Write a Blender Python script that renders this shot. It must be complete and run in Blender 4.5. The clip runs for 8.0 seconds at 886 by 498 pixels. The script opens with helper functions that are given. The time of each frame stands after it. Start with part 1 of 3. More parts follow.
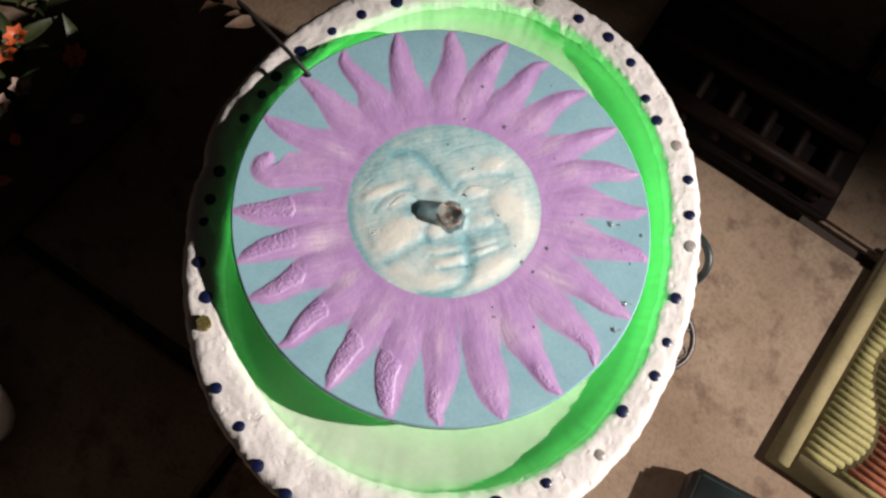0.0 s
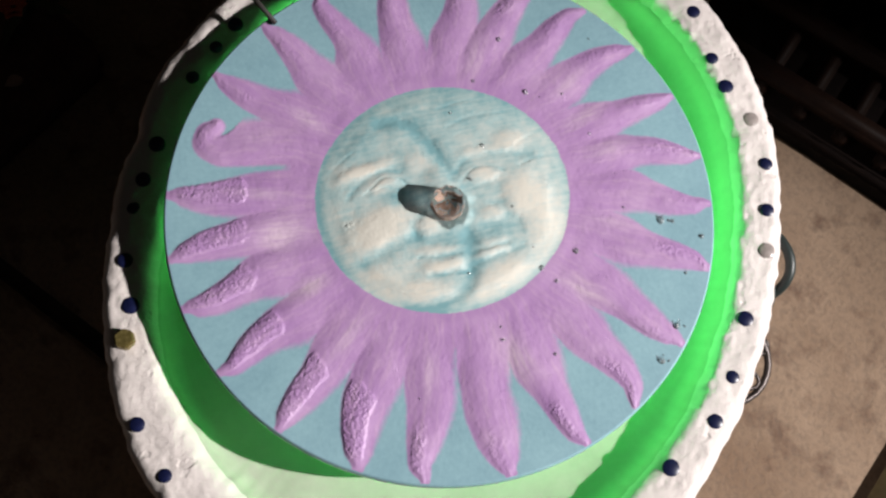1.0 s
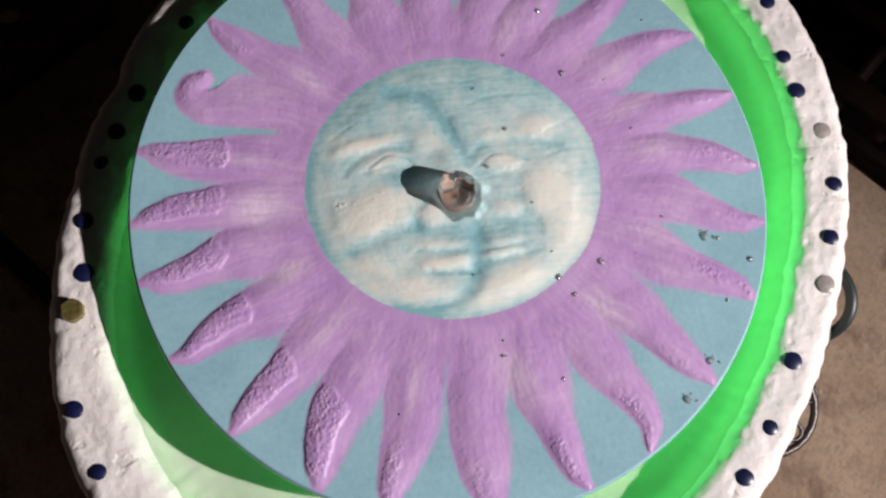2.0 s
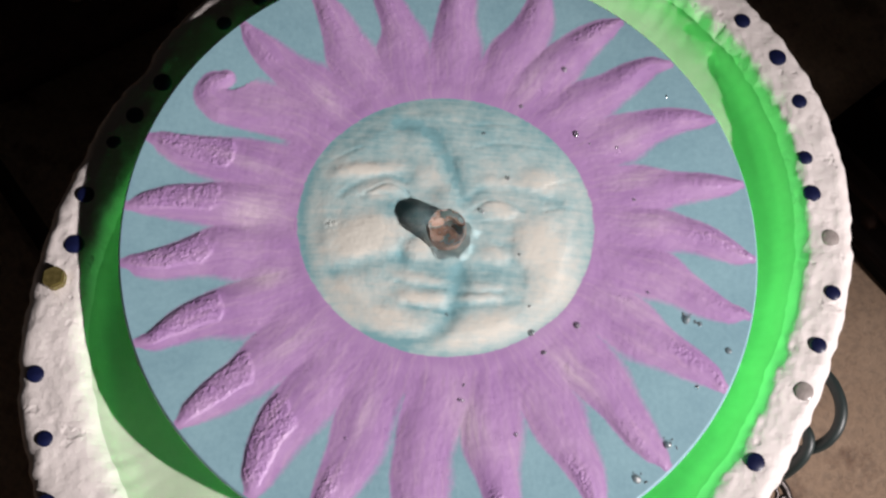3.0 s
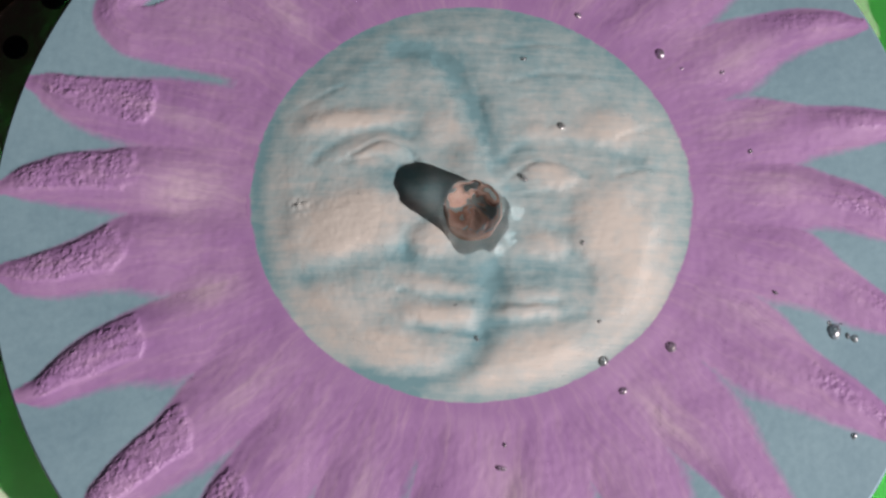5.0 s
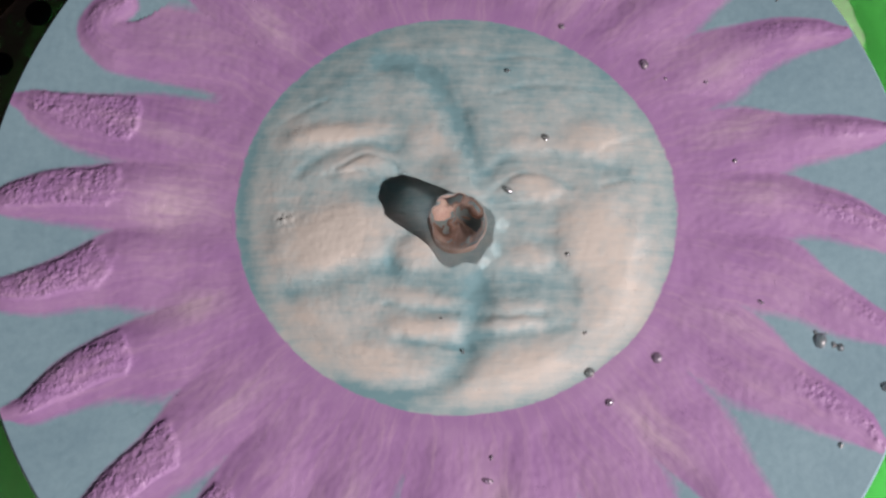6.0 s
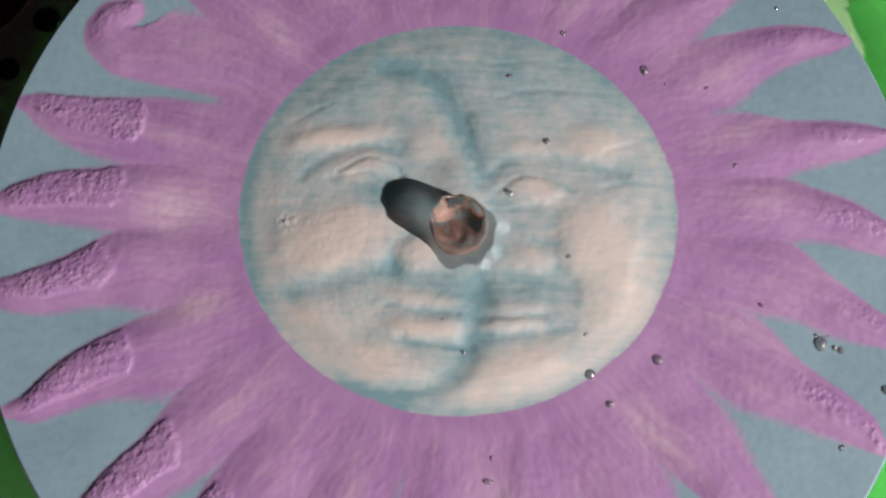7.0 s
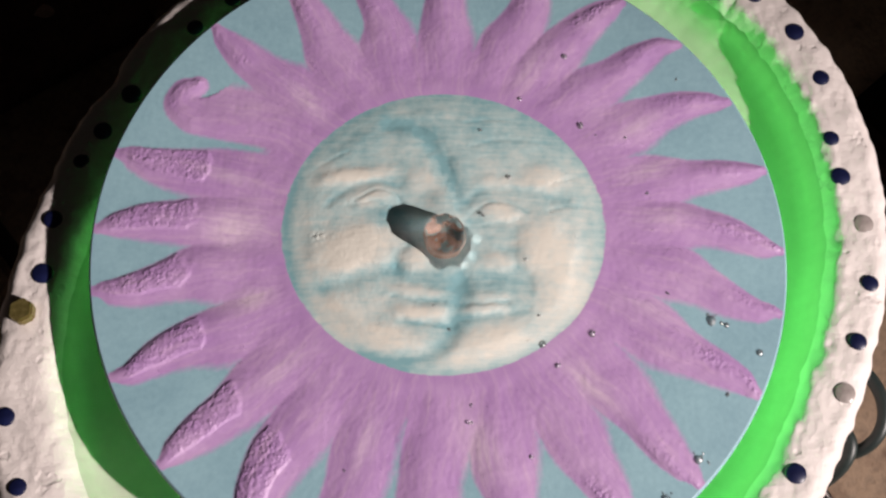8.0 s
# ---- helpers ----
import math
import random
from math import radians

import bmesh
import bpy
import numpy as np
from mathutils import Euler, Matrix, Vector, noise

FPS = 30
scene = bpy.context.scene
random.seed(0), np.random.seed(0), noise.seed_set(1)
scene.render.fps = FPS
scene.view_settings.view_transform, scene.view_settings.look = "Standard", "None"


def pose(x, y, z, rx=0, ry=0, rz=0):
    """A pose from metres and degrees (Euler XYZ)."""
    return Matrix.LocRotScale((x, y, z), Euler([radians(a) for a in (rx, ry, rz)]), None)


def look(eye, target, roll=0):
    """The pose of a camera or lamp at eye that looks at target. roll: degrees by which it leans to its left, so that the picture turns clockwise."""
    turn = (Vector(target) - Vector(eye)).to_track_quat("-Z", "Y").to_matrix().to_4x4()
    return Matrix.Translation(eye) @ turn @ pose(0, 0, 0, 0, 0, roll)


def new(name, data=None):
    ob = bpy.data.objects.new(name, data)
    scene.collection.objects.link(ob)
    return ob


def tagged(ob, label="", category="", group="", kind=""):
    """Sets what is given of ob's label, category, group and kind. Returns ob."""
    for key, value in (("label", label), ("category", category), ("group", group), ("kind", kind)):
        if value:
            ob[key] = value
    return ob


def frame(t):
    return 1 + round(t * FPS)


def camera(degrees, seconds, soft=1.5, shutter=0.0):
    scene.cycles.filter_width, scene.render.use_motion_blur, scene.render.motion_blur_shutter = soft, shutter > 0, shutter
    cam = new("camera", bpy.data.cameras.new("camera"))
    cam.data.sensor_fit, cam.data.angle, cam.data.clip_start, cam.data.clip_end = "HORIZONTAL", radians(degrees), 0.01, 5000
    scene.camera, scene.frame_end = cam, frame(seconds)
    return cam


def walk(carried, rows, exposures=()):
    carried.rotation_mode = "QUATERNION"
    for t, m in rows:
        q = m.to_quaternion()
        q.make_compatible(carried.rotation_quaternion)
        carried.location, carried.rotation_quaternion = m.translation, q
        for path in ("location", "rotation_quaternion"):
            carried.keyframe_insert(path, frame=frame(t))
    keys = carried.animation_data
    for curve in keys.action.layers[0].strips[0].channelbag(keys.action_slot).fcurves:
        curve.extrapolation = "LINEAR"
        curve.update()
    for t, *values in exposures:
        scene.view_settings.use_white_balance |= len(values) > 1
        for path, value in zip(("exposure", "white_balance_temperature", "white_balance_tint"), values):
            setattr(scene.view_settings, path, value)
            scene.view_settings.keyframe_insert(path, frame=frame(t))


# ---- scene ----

cam = camera(40.0, 8.0, soft=2.4)
PATH = [
    (0.0, (-0.1717, -0.2538, 1.0290), (-0.0080, -0.0221, 0.2200), 19.43),
    (0.5, (-0.1372, -0.2357, 0.9305), (-0.0043, -0.0210, 0.2200), 16.87),
    (1.0, (-0.0915, -0.2068, 0.8435), (-0.0056, -0.0228, 0.2200), 10.78),
    (1.2, (-0.0899, -0.1940, 0.8105), (-0.0055, -0.0216, 0.2200), 11.83),
    (2.3, (-0.0353, -0.1915, 0.7551), (-0.0035, -0.0155, 0.2200), 6.52),
    (2.5, (-0.0222, -0.1987, 0.7564), (0.0003, -0.0092, 0.2200), 6.06),
    (3.0, (-0.0139, -0.2050, 0.7539), (0.0010, -0.0072, 0.2200), 7.23),
    (3.5, (-0.0068, -0.1834, 0.7022), (0.0011, -0.0151, 0.2200), 5.15),
    (4.0, (-0.0024, -0.1317, 0.6325), (-0.0068, -0.0145, 0.2200), -0.04),
    (4.5, (-0.0098, -0.1095, 0.5902), (-0.0086, -0.0146, 0.2200), 2.44),
    (6.0, (-0.0027, -0.1033, 0.5913), (-0.0022, -0.0071, 0.2200), 0.95),
    (6.5, (-0.0051, -0.0918, 0.5942), (-0.0027, -0.0081, 0.2200), 2.35),
    (7.0, (-0.0018, -0.1149, 0.5901), (-0.0027, -0.0064, 0.2200), 0.48),
    (7.5, (-0.0004, -0.1556, 0.6543), (0.0005, -0.0034, 0.2200), 0.99),
    (8.0, (-0.0054, -0.1892, 0.7094), (0.0016, -0.0032, 0.2200), 2.22),
]
EXPOSURES = [(0.0, 0.05, 6400, 11), (1.2, -0.05, 6200, 12), (2.5, -0.19, 6150, 15), (3.5, -0.25, 6350, 17), (4.5, -0.57, 6450, 22), (7.0, -0.57, 6600, 26), (7.5, -0.38, 6800, 24), (8.0, -0.22, 6600, 19)]
walk(cam, [(t, look(eye, target, roll)) for t, eye, target, roll in PATH], EXPOSURES)

# ---- light: night sky, one lamp off to the side, coloured fountain lights ----
world = bpy.data.worlds.new("night")
scene.world = world
world.use_nodes = True
world.node_tree.nodes["Background"].inputs["Color"].default_value = (1.0, 0.86, 0.72, 1)
world.node_tree.nodes["Background"].inputs["Strength"].default_value = 0.009

LAMP_AZ, LAMP_EL, LAMP_FAR = radians(-24), radians(37), 3.0
lamp = bpy.data.lights.new("hand_torch", "SPOT")
lamp.energy, lamp.color, lamp.shadow_soft_size = 785.0, (1.0, 0.93, 0.86), 0.030
lamp.spot_size, lamp.spot_blend = radians(21), 0.7
lamp_ob = new("hand_torch", lamp)
aim = Vector((-0.02, -0.235, 0.1))
lamp_ob.matrix_world = look(aim + LAMP_FAR * Vector((math.cos(LAMP_EL) * math.cos(LAMP_AZ), math.cos(LAMP_EL) * math.sin(LAMP_AZ), math.sin(LAMP_EL))), aim)

TOP = 0.22      # height of the sun plaque's flat
RIM = 0.201      # height of the tub's rim


# ---- materials ----
def material(name):
    m = bpy.data.materials.new(name)
    m.use_nodes = True
    t = m.node_tree
    return m, t, t.nodes["Principled BSDF"]


def add(t, kind, **kw):
    n = t.nodes.new(kind)
    for k, v in kw.items():
        n.inputs[k.replace("_", " ")].default_value = v
    return n


def ramp(t, fac, stops):
    r = t.nodes.new("ShaderNodeValToRGB")
    e = r.color_ramp.elements
    while len(e) < len(stops):
        e.new(0.5)
    for el, (p, c) in zip(e, stops):
        el.position, el.color = p, (*c, 1)
    t.links.new(fac, r.inputs[0])
    return r.outputs[0]


def coords(t, scale=(1, 1, 1)):
    c = t.nodes.new("ShaderNodeTexCoord")
    m = t.nodes.new("ShaderNodeMapping")
    m.inputs["Scale"].default_value = scale
    t.links.new(c.outputs["Object"], m.inputs[0])
    return m.outputs[0]


def noisy(t, vec, scale, detail=4, rough=0.6):
    n = add(t, "ShaderNodeTexNoise", Scale=scale, Detail=detail, Roughness=rough)
    t.links.new(vec, n.inputs["Vector"])
    return n.outputs["Fac"]


def math_node(t, op, a, b):
    n = t.nodes.new("ShaderNodeMath")
    n.operation = op
    for i, v in enumerate((a, b)):
        if isinstance(v, (int, float)):
            n.inputs[i].default_value = v
        else:
            t.links.new(v, n.inputs[i])
    return n.outputs[0]


def mixed(t, fac, a, b):
    n = t.nodes.new("ShaderNodeMix")
    n.data_type = "RGBA"
    for i, v in ((0, fac), (6, a), (7, b)):
        if isinstance(v, tuple):
            n.inputs[i].default_value = (*v, 1)
        elif isinstance(v, (int, float)):
            n.inputs[i].default_value = v
        else:
            t.links.new(v, n.inputs[i])
    return n.outputs[2]


def bump(t, bsdf, height, strength, distance=0.001, after=None):
    b = t.nodes.new("ShaderNodeBump")
    b.inputs["Strength"].default_value, b.inputs["Distance"].default_value = strength, distance
    t.links.new(height, b.inputs["Height"])
    if after:
        t.links.new(after, b.inputs["Normal"])
    t.links.new(b.outputs[0], bsdf.inputs["Normal"])
    return b.outputs[0]


def simple(name, low, high, scale, rough=0.6, metal=0.0, relief=0.3, depth=0.001, fine=None, coat=0.0):
    m, t, b = material(name)
    v = coords(t)
    n = math_node(t, "ADD", math_node(t, "MULTIPLY", noisy(t, v, scale, 5), 0.65),
                  math_node(t, "MULTIPLY", noisy(t, v, fine or scale * 6, 3), 0.35))
    t.links.new(ramp(t, n, [(0.3, low), (0.7, high)]), b.inputs["Base Color"])
    b.inputs["Roughness"].default_value, b.inputs["Metallic"].default_value = rough, metal
    b.inputs["Coat Weight"].default_value = coat
    bump(t, b, n, relief, depth)
    return m


def attribute(t, name):
    a = t.nodes.new("ShaderNodeAttribute")
    a.attribute_name = name
    return a.outputs["Fac"]


def plaque_paint():
    """Lavender brushed over sky blue: the attribute 'paint' tells how much lavender was laid on."""
    m, t, b = material("lavender_and_blue_paint")
    v = coords(t)
    brush = math_node(t, "ADD", math_node(t, "MULTIPLY", noisy(t, v, 26, 4), 0.75), math_node(t, "MULTIPLY", noisy(t, v, 160, 4, 0.7), 0.25))
    grain = noisy(t, v, 420, 3)
    lav = ramp(t, brush, [(0.32, (0.330, 0.185, 0.395)), (0.50, (0.380, 0.225, 0.435)), (0.66, (0.440, 0.285, 0.480))])
    comb = t.nodes.new("ShaderNodeCombineXYZ")
    t.links.new(attribute(t, "along"), comb.inputs[0])
    t.links.new(math_node(t, "ADD", attribute(t, "across"), math_node(t, "MULTIPLY", noisy(t, v, 60, 4), 2.4)), comb.inputs[1])
    streak = noisy(t, comb.outputs[0], 1.0, 6, 0.72)
    lav = mixed(t, ramp(t, streak, [(0.50, (0, 0, 0)), (0.80, (0.42, 0.42, 0.42))]), lav, (0.62, 0.45, 0.54))
    lav = mixed(t, ramp(t, streak, [(0.26, (0.5, 0.5, 0.5)), (0.46, (0, 0, 0))]), lav, (0.31, 0.155, 0.385))
    wash = math_node(t, "MULTIPLY", attribute(t, "pale"), ramp(t, streak, [(0.30, (0.25, 0.25, 0.25)), (0.58, (1, 1, 1))]))
    lav = mixed(t, wash, lav, (0.66, 0.54, 0.60))
    blue = ramp(t, math_node(t, "ADD", math_node(t, "MULTIPLY", brush, 0.7), math_node(t, "MULTIPLY", grain, 0.3)), [(0.35, (0.185, 0.325, 0.385)), (0.62, (0.25, 0.415, 0.47))])
    f = math_node(t, "ADD", attribute(t, "paint"), math_node(t, "MULTIPLY", math_node(t, "SUBTRACT", grain, 0.5), 0.55))
    f = math_node(t, "ADD", f, math_node(t, "MULTIPLY", math_node(t, "SUBTRACT", brush, 0.5), 0.5))
    t.links.new(mixed(t, ramp(t, f, [(0.15, (0, 0, 0)), (0.85, (1, 1, 1))]), blue, lav), b.inputs["Base Color"])
    b.inputs["Roughness"].default_value = 0.5
    b.inputs["Coat Weight"].default_value, b.inputs["Coat Roughness"].default_value = 0.22, 0.22
    peb = t.nodes.new("ShaderNodeTexVoronoi")
    peb.inputs["Scale"].default_value = 620
    t.links.new(v, peb.inputs["Vector"])
    patch = ramp(t, noisy(t, v, 150, 3), [(0.40, (0.05, 0.05, 0.05)), (0.60, (1, 1, 1))])
    crumbs = math_node(t, "ADD", math_node(t, "MULTIPLY", math_node(t, "SUBTRACT", 0.9, peb.outputs["Distance"]), patch), math_node(t, "MULTIPLY", noisy(t, v, 700, 3, 0.7), 0.7))
    rough_part = math_node(t, "MULTIPLY", crumbs, attribute(t, "pebble"))
    first = bump(t, b, rough_part, 0.50, 0.0011)
    second = bump(t, b, streak, 0.09, 0.0008, first)
    bump(t, b, math_node(t, "ADD", brush, math_node(t, "MULTIPLY", grain, 0.25)), 0.06, 0.0010, second)
    return m


def face_paint():
    m, t, b = material("cream_over_teal_paint")
    v = coords(t)
    streak = noisy(t, coords(t, (46, 480, 60)), 1.0, 6, 0.70)
    spots = noisy(t, v, 330, 3)
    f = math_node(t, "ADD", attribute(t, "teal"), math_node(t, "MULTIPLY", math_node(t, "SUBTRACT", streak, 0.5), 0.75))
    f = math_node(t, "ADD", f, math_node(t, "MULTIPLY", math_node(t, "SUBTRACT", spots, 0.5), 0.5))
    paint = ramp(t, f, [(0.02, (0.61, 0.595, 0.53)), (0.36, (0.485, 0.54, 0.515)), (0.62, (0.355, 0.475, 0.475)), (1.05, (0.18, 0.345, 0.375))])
    over = math_node(t, "ADD", attribute(t, "overlap"), math_node(t, "MULTIPLY", math_node(t, "SUBTRACT", noisy(t, v, 180, 5, 0.7), 0.5), 1.3))
    t.links.new(mixed(t, ramp(t, over, [(0.42, (0, 0, 0)), (0.80, (1, 1, 1))]), paint, (0.395, 0.235, 0.435)), b.inputs["Base Color"])
    b.inputs["Roughness"].default_value = 0.4
    b.inputs["Coat Weight"].default_value, b.inputs["Coat Roughness"].default_value = 0.25, 0.2
    first = bump(t, b, streak, 0.16, 0.0007)
    bump(t, b, spots, 0.10, 0.0007, first)
    return m


def plaster():
    m, t, b = material("white_plaster")
    v = coords(t)
    big, fine = noisy(t, v, 18, 4), noisy(t, v, 220, 6, 0.7)
    drag = noisy(t, coords(t, (60, 400, 100)), 1.0, 4)
    col = ramp(t, big, [(0.3, (0.59, 0.54, 0.515)), (0.7, (0.69, 0.635, 0.61))])
    t.links.new(col, b.inputs["Base Color"])
    b.inputs["Roughness"].default_value = 0.62
    pits = noisy(t, v, 95, 2)
    first = bump(t, b, fine, 0.5, 0.0016)
    second = bump(t, b, ramp(t, pits, [(0.28, (0, 0, 0)), (0.36, (1, 1, 1))]), 0.5, 0.0010, first)
    bump(t, b, drag, 0.22, 0.0014, second)
    return m


PAINT = plaque_paint()
FACE = face_paint()
PLASTER = plaster()
BOWL = simple("glazed_white_bowl", (0.33, 0.35, 0.28), (0.42, 0.44, 0.36), 14, 0.55, relief=0.15, depth=0.002, fine=160, coat=0.08)
GEM = simple("navy_glass_gem", (0.003, 0.004, 0.022), (0.008, 0.012, 0.055), 60, 0.34, relief=0.05, coat=0.06)
SMOKE = simple("grey_glass_gem", (0.20, 0.17, 0.16), (0.36, 0.32, 0.30), 300, 0.25, relief=0.1, coat=0.6)
BRASS = simple("tarnished_brass", (0.10, 0.08, 0.02), (0.34, 0.27, 0.10), 400, 0.4, 0.7, relief=0.4)
HOSE = simple("dark_green_rubber", (0.010, 0.016, 0.016), (0.022, 0.032, 0.030), 60, 0.45, relief=0.2)
IRON = simple("dark_cast_iron", (0.02, 0.014, 0.012), (0.06, 0.05, 0.048), 150, 0.35, 0.6, relief=0.4)
def slab_stone():
    m, t, b = material("buff_concrete")
    v = coords(t)
    info = t.nodes.new("ShaderNodeObjectInfo")
    far = t.nodes.new("ShaderNodeVectorMath")
    t.links.new(v, far.inputs[0])
    spread = t.nodes.new("ShaderNodeCombineXYZ")
    t.links.new(math_node(t, "MULTIPLY", info.outputs["Random"], 40.0), spread.inputs[2])
    t.links.new(spread.outputs[0], far.inputs[1])
    v = far.outputs[0]
    big, mid, fine = noisy(t, v, 7, 5), noisy(t, v, 38, 4), noisy(t, v, 300, 4)
    col = ramp(t, big, [(0.3, (0.155, 0.098, 0.06)), (0.7, (0.28, 0.20, 0.138))])
    col = mixed(t, ramp(t, mid, [(0.54, (0, 0, 0)), (0.70, (0.8, 0.8, 0.8))]), col, (0.085, 0.045, 0.027))
    col = mixed(t, ramp(t, fine, [(0.35, (0.35, 0.35, 0.35)), (0.55, (0, 0, 0))]), col, (0.08, 0.06, 0.045))
    t.links.new(col, b.inputs["Base Color"])
    b.inputs["Roughness"].default_value = 0.85
    bump(t, b, math_node(t, "ADD", mid, fine), 0.4, 0.002)
    return m


SLAB = slab_stone()
JOINT = simple("dirt_joint", (0.02, 0.014, 0.01), (0.06, 0.04, 0.03), 40, 0.95, relief=0.6, depth=0.004)
WOOD = simple("dark_brown_wood", (0.005, 0.0025, 0.002), (0.014, 0.0065, 0.004), 40, 0.6, relief=0.5)
BLACK = simple("black_board", (0.003, 0.002, 0.002), (0.010, 0.006, 0.005), 30, 0.8, relief=0.4)
for dull in (WOOD, BLACK):
    dull.node_tree.nodes["Principled BSDF"].inputs["Specular IOR Level"].default_value = 0.08
TWIG = simple("black_twig", (0.006, 0.005, 0.004), (0.02, 0.015, 0.012), 200, 0.6, relief=0.5)

COPPER = simple("brown_plastic", (0.42, 0.26, 0.19), (0.66, 0.50, 0.42), 260, 0.22, relief=0.3)
CLEAR, ct, cb = material("clear_water")
cb.inputs["Base Color"].default_value = (0.97, 0.99, 1, 1)
cb.inputs["Roughness"].default_value, cb.inputs["IOR"].default_value = 0.03, 1.33
cb.inputs["Transmission Weight"].default_value = 1.0
bump(ct, cb, noisy(ct, coords(ct), 200, 2), 0.25, 0.0012)

DROP, dt, db = material("clear_drop")
db.inputs["Base Color"].default_value = (0.95, 0.98, 1, 1)
db.inputs["Roughness"].default_value, db.inputs["IOR"].default_value = 0.12, 1.8
db.inputs["Transmission Weight"].default_value = 0.9
db.inputs["Coat Weight"].default_value, db.inputs["Coat Roughness"].default_value = 1.0, 0.12
db.inputs["Coat IOR"].default_value = 2.4
bump(dt, db, noisy(dt, coords(dt), 500, 2), 0.2, 0.0006)

LED, lt, lb = material("green_led")
lb.inputs["Base Color"].default_value = (0.1, 0.6, 0.15, 1)
lb.inputs["Emission Color"].default_value = (0.11, 1.0, 0.16, 1)
lb.inputs["Emission Strength"].default_value = 15.5


# ---- building helpers ----
def mesh_of(bm, name, mat, smooth=True):
    me = bpy.data.meshes.new(name)
    bm.to_mesh(me)
    bm.free()
    me.materials.append(mat)
    if smooth:
        me.shade_smooth()
    return me


def part(name, bm, mat, parent, label="", smooth=True):
    ob = new(name, mesh_of(bm, name, mat, smooth))
    ob.parent = parent
    return tagged(ob, label)


def thing(name, at, label, category, group="", kind=""):
    ob = new(name)
    ob.location = at
    ob.empty_display_size = 0.02
    return tagged(ob, label, category, group, kind)


def grid(bm, rows, closed=False):
    """Quads between rows of points; closed joins each row's ends."""
    vs = [[bm.verts.new(p) for p in r] for r in rows]
    for a, b in zip(vs, vs[1:]):
        n = len(a)
        for i in range(n if closed else n - 1):
            bm.faces.new((a[i], a[(i + 1) % n], b[(i + 1) % n], b[i]))
    return vs


def box(bm, x0, x1, y0, y1, z0, z1, bevel=0.0):
    g = bmesh.ops.create_cube(bm, size=1.0)
    for v in g["verts"]:
        v.co = Vector(((x0 + x1) / 2 + v.co.x * (x1 - x0), (y0 + y1) / 2 + v.co.y * (y1 - y0), (z0 + z1) / 2 + v.co.z * (z1 - z0)))
    if bevel:
        bmesh.ops.bevel(bm, geom=list({e for v in g["verts"] for e in v.link_edges}), offset=bevel, segments=2, affect="EDGES")


def tube(bm, pts, radius, sides=10, closed=False):
    """A round bar along pts; radius may be a function of 0..1."""
    pts = [Vector(p) for p in pts]
    rings, n = [], len(pts)
    for i, p in enumerate(pts):
        d = (pts[(i + 1) % n] - pts[i - 1]) if closed or 0 < i < n - 1 else (pts[1] - pts[0] if i == 0 else pts[-1] - pts[-2])
        d.normalize()
        side = d.cross(Vector((0.21, 0.13, 0.97))).normalized()
        up = side.cross(d)
        r = radius(i / (n - 1)) if callable(radius) else radius
        rings.append([p + r * (math.cos(a) * side + math.sin(a) * up) for a in (2 * math.pi * k / sides for k in range(sides))])
    vs = grid(bm, rings, True)
    if closed:
        for i in range(sides):
            bm.faces.new((vs[-1][i], vs[-1][(i + 1) % sides], vs[0][(i + 1) % sides], vs[0][i]))
    else:
        bm.faces.new(vs[0][::-1]), bm.faces.new(vs[-1])


def smoothstep(a, b, x):
    x = min(1.0, max(0.0, (x - a) / (b - a)))
    return x * x * (3 - 2 * x)


def rough(x, y, z, f):
    return noise.noise(Vector((x * f, y * f, z * f)))


# ---- the tub: an uneven oval of plaster, set a little off the plaque's centre ----
OUTER = (0.2044, 0.0054, -0.0084, -0.0080, 0.0174, 0.0014, 0.0017)
INNER = (0.1736, 0.0075, -0.0057, -0.0056, 0.0143, -0.0009, 0.0019)


def oval(a, c):
    """A point in the direction a from the plaque's middle: a circle, its shift, its oval and its slight corners."""
    r = c[0] + sum(c[2 * n - 1] * math.cos(n * a) + c[2 * n] * math.sin(n * a) for n in (1, 2, 3))
    return Vector((r * math.cos(a), r * math.sin(a), 0))


def outer_edge(a):
    p = oval(a, OUTER)
    k = 0.0013 * rough(p.x, p.y, 0, 36) + 0.0013 * rough(p.x, p.y, 3, 150)
    k += 0.006 * math.exp(-((math.degrees(a) % 360 - 140) / 22.0) ** 2)
    k -= 0.005 * math.exp(-((math.degrees(a) % 360 - 150) / 4.0) ** 2)
    return p * (1 + k / 0.2)


def inner_edge(a):
    p = oval(a, INNER)
    p *= 1 - 0.035 * math.exp(-((math.degrees(a) % 360 - 155) / 24.0) ** 2)
    return p * (1 + (0.0015 * rough(p.x, p.y, 5, 50) + 0.0006 * rough(p.x, p.y, 7, 190)) / 0.17)


N = 720
ANG = [2 * math.pi * i / N for i in range(N)]
tub = thing("fountain_tub", (0, 0, 0), "white plastered oval fountain tub with blue gems round its rim", "fountain")

bm = bmesh.new()
rows = []
for k in range(27):
    u = k / 26
    row = []
    for a in ANG:
        p = inner_edge(a).lerp(outer_edge(a), u)
        crumb = smoothstep(0.42, 0.0, u) if -0.9 < math.atan2(p.y, p.x) < 1.3 else 0.0
        z = RIM - 0.006 * (abs(u - 0.5) * 2) ** 5 + crumb * (0.0018 * rough(p.x, p.y, 8, 130) + 0.0017 * rough(p.x, p.y, 9, 300) - 0.0012 * smoothstep(0.2, 0.0, u)) + 0.0011 * rough(p.x, p.y, 1, 70) + 0.0005 * rough(p.x, p.y, 2, 260)
        row.append((p.x, p.y, z))
    rows.append(row)
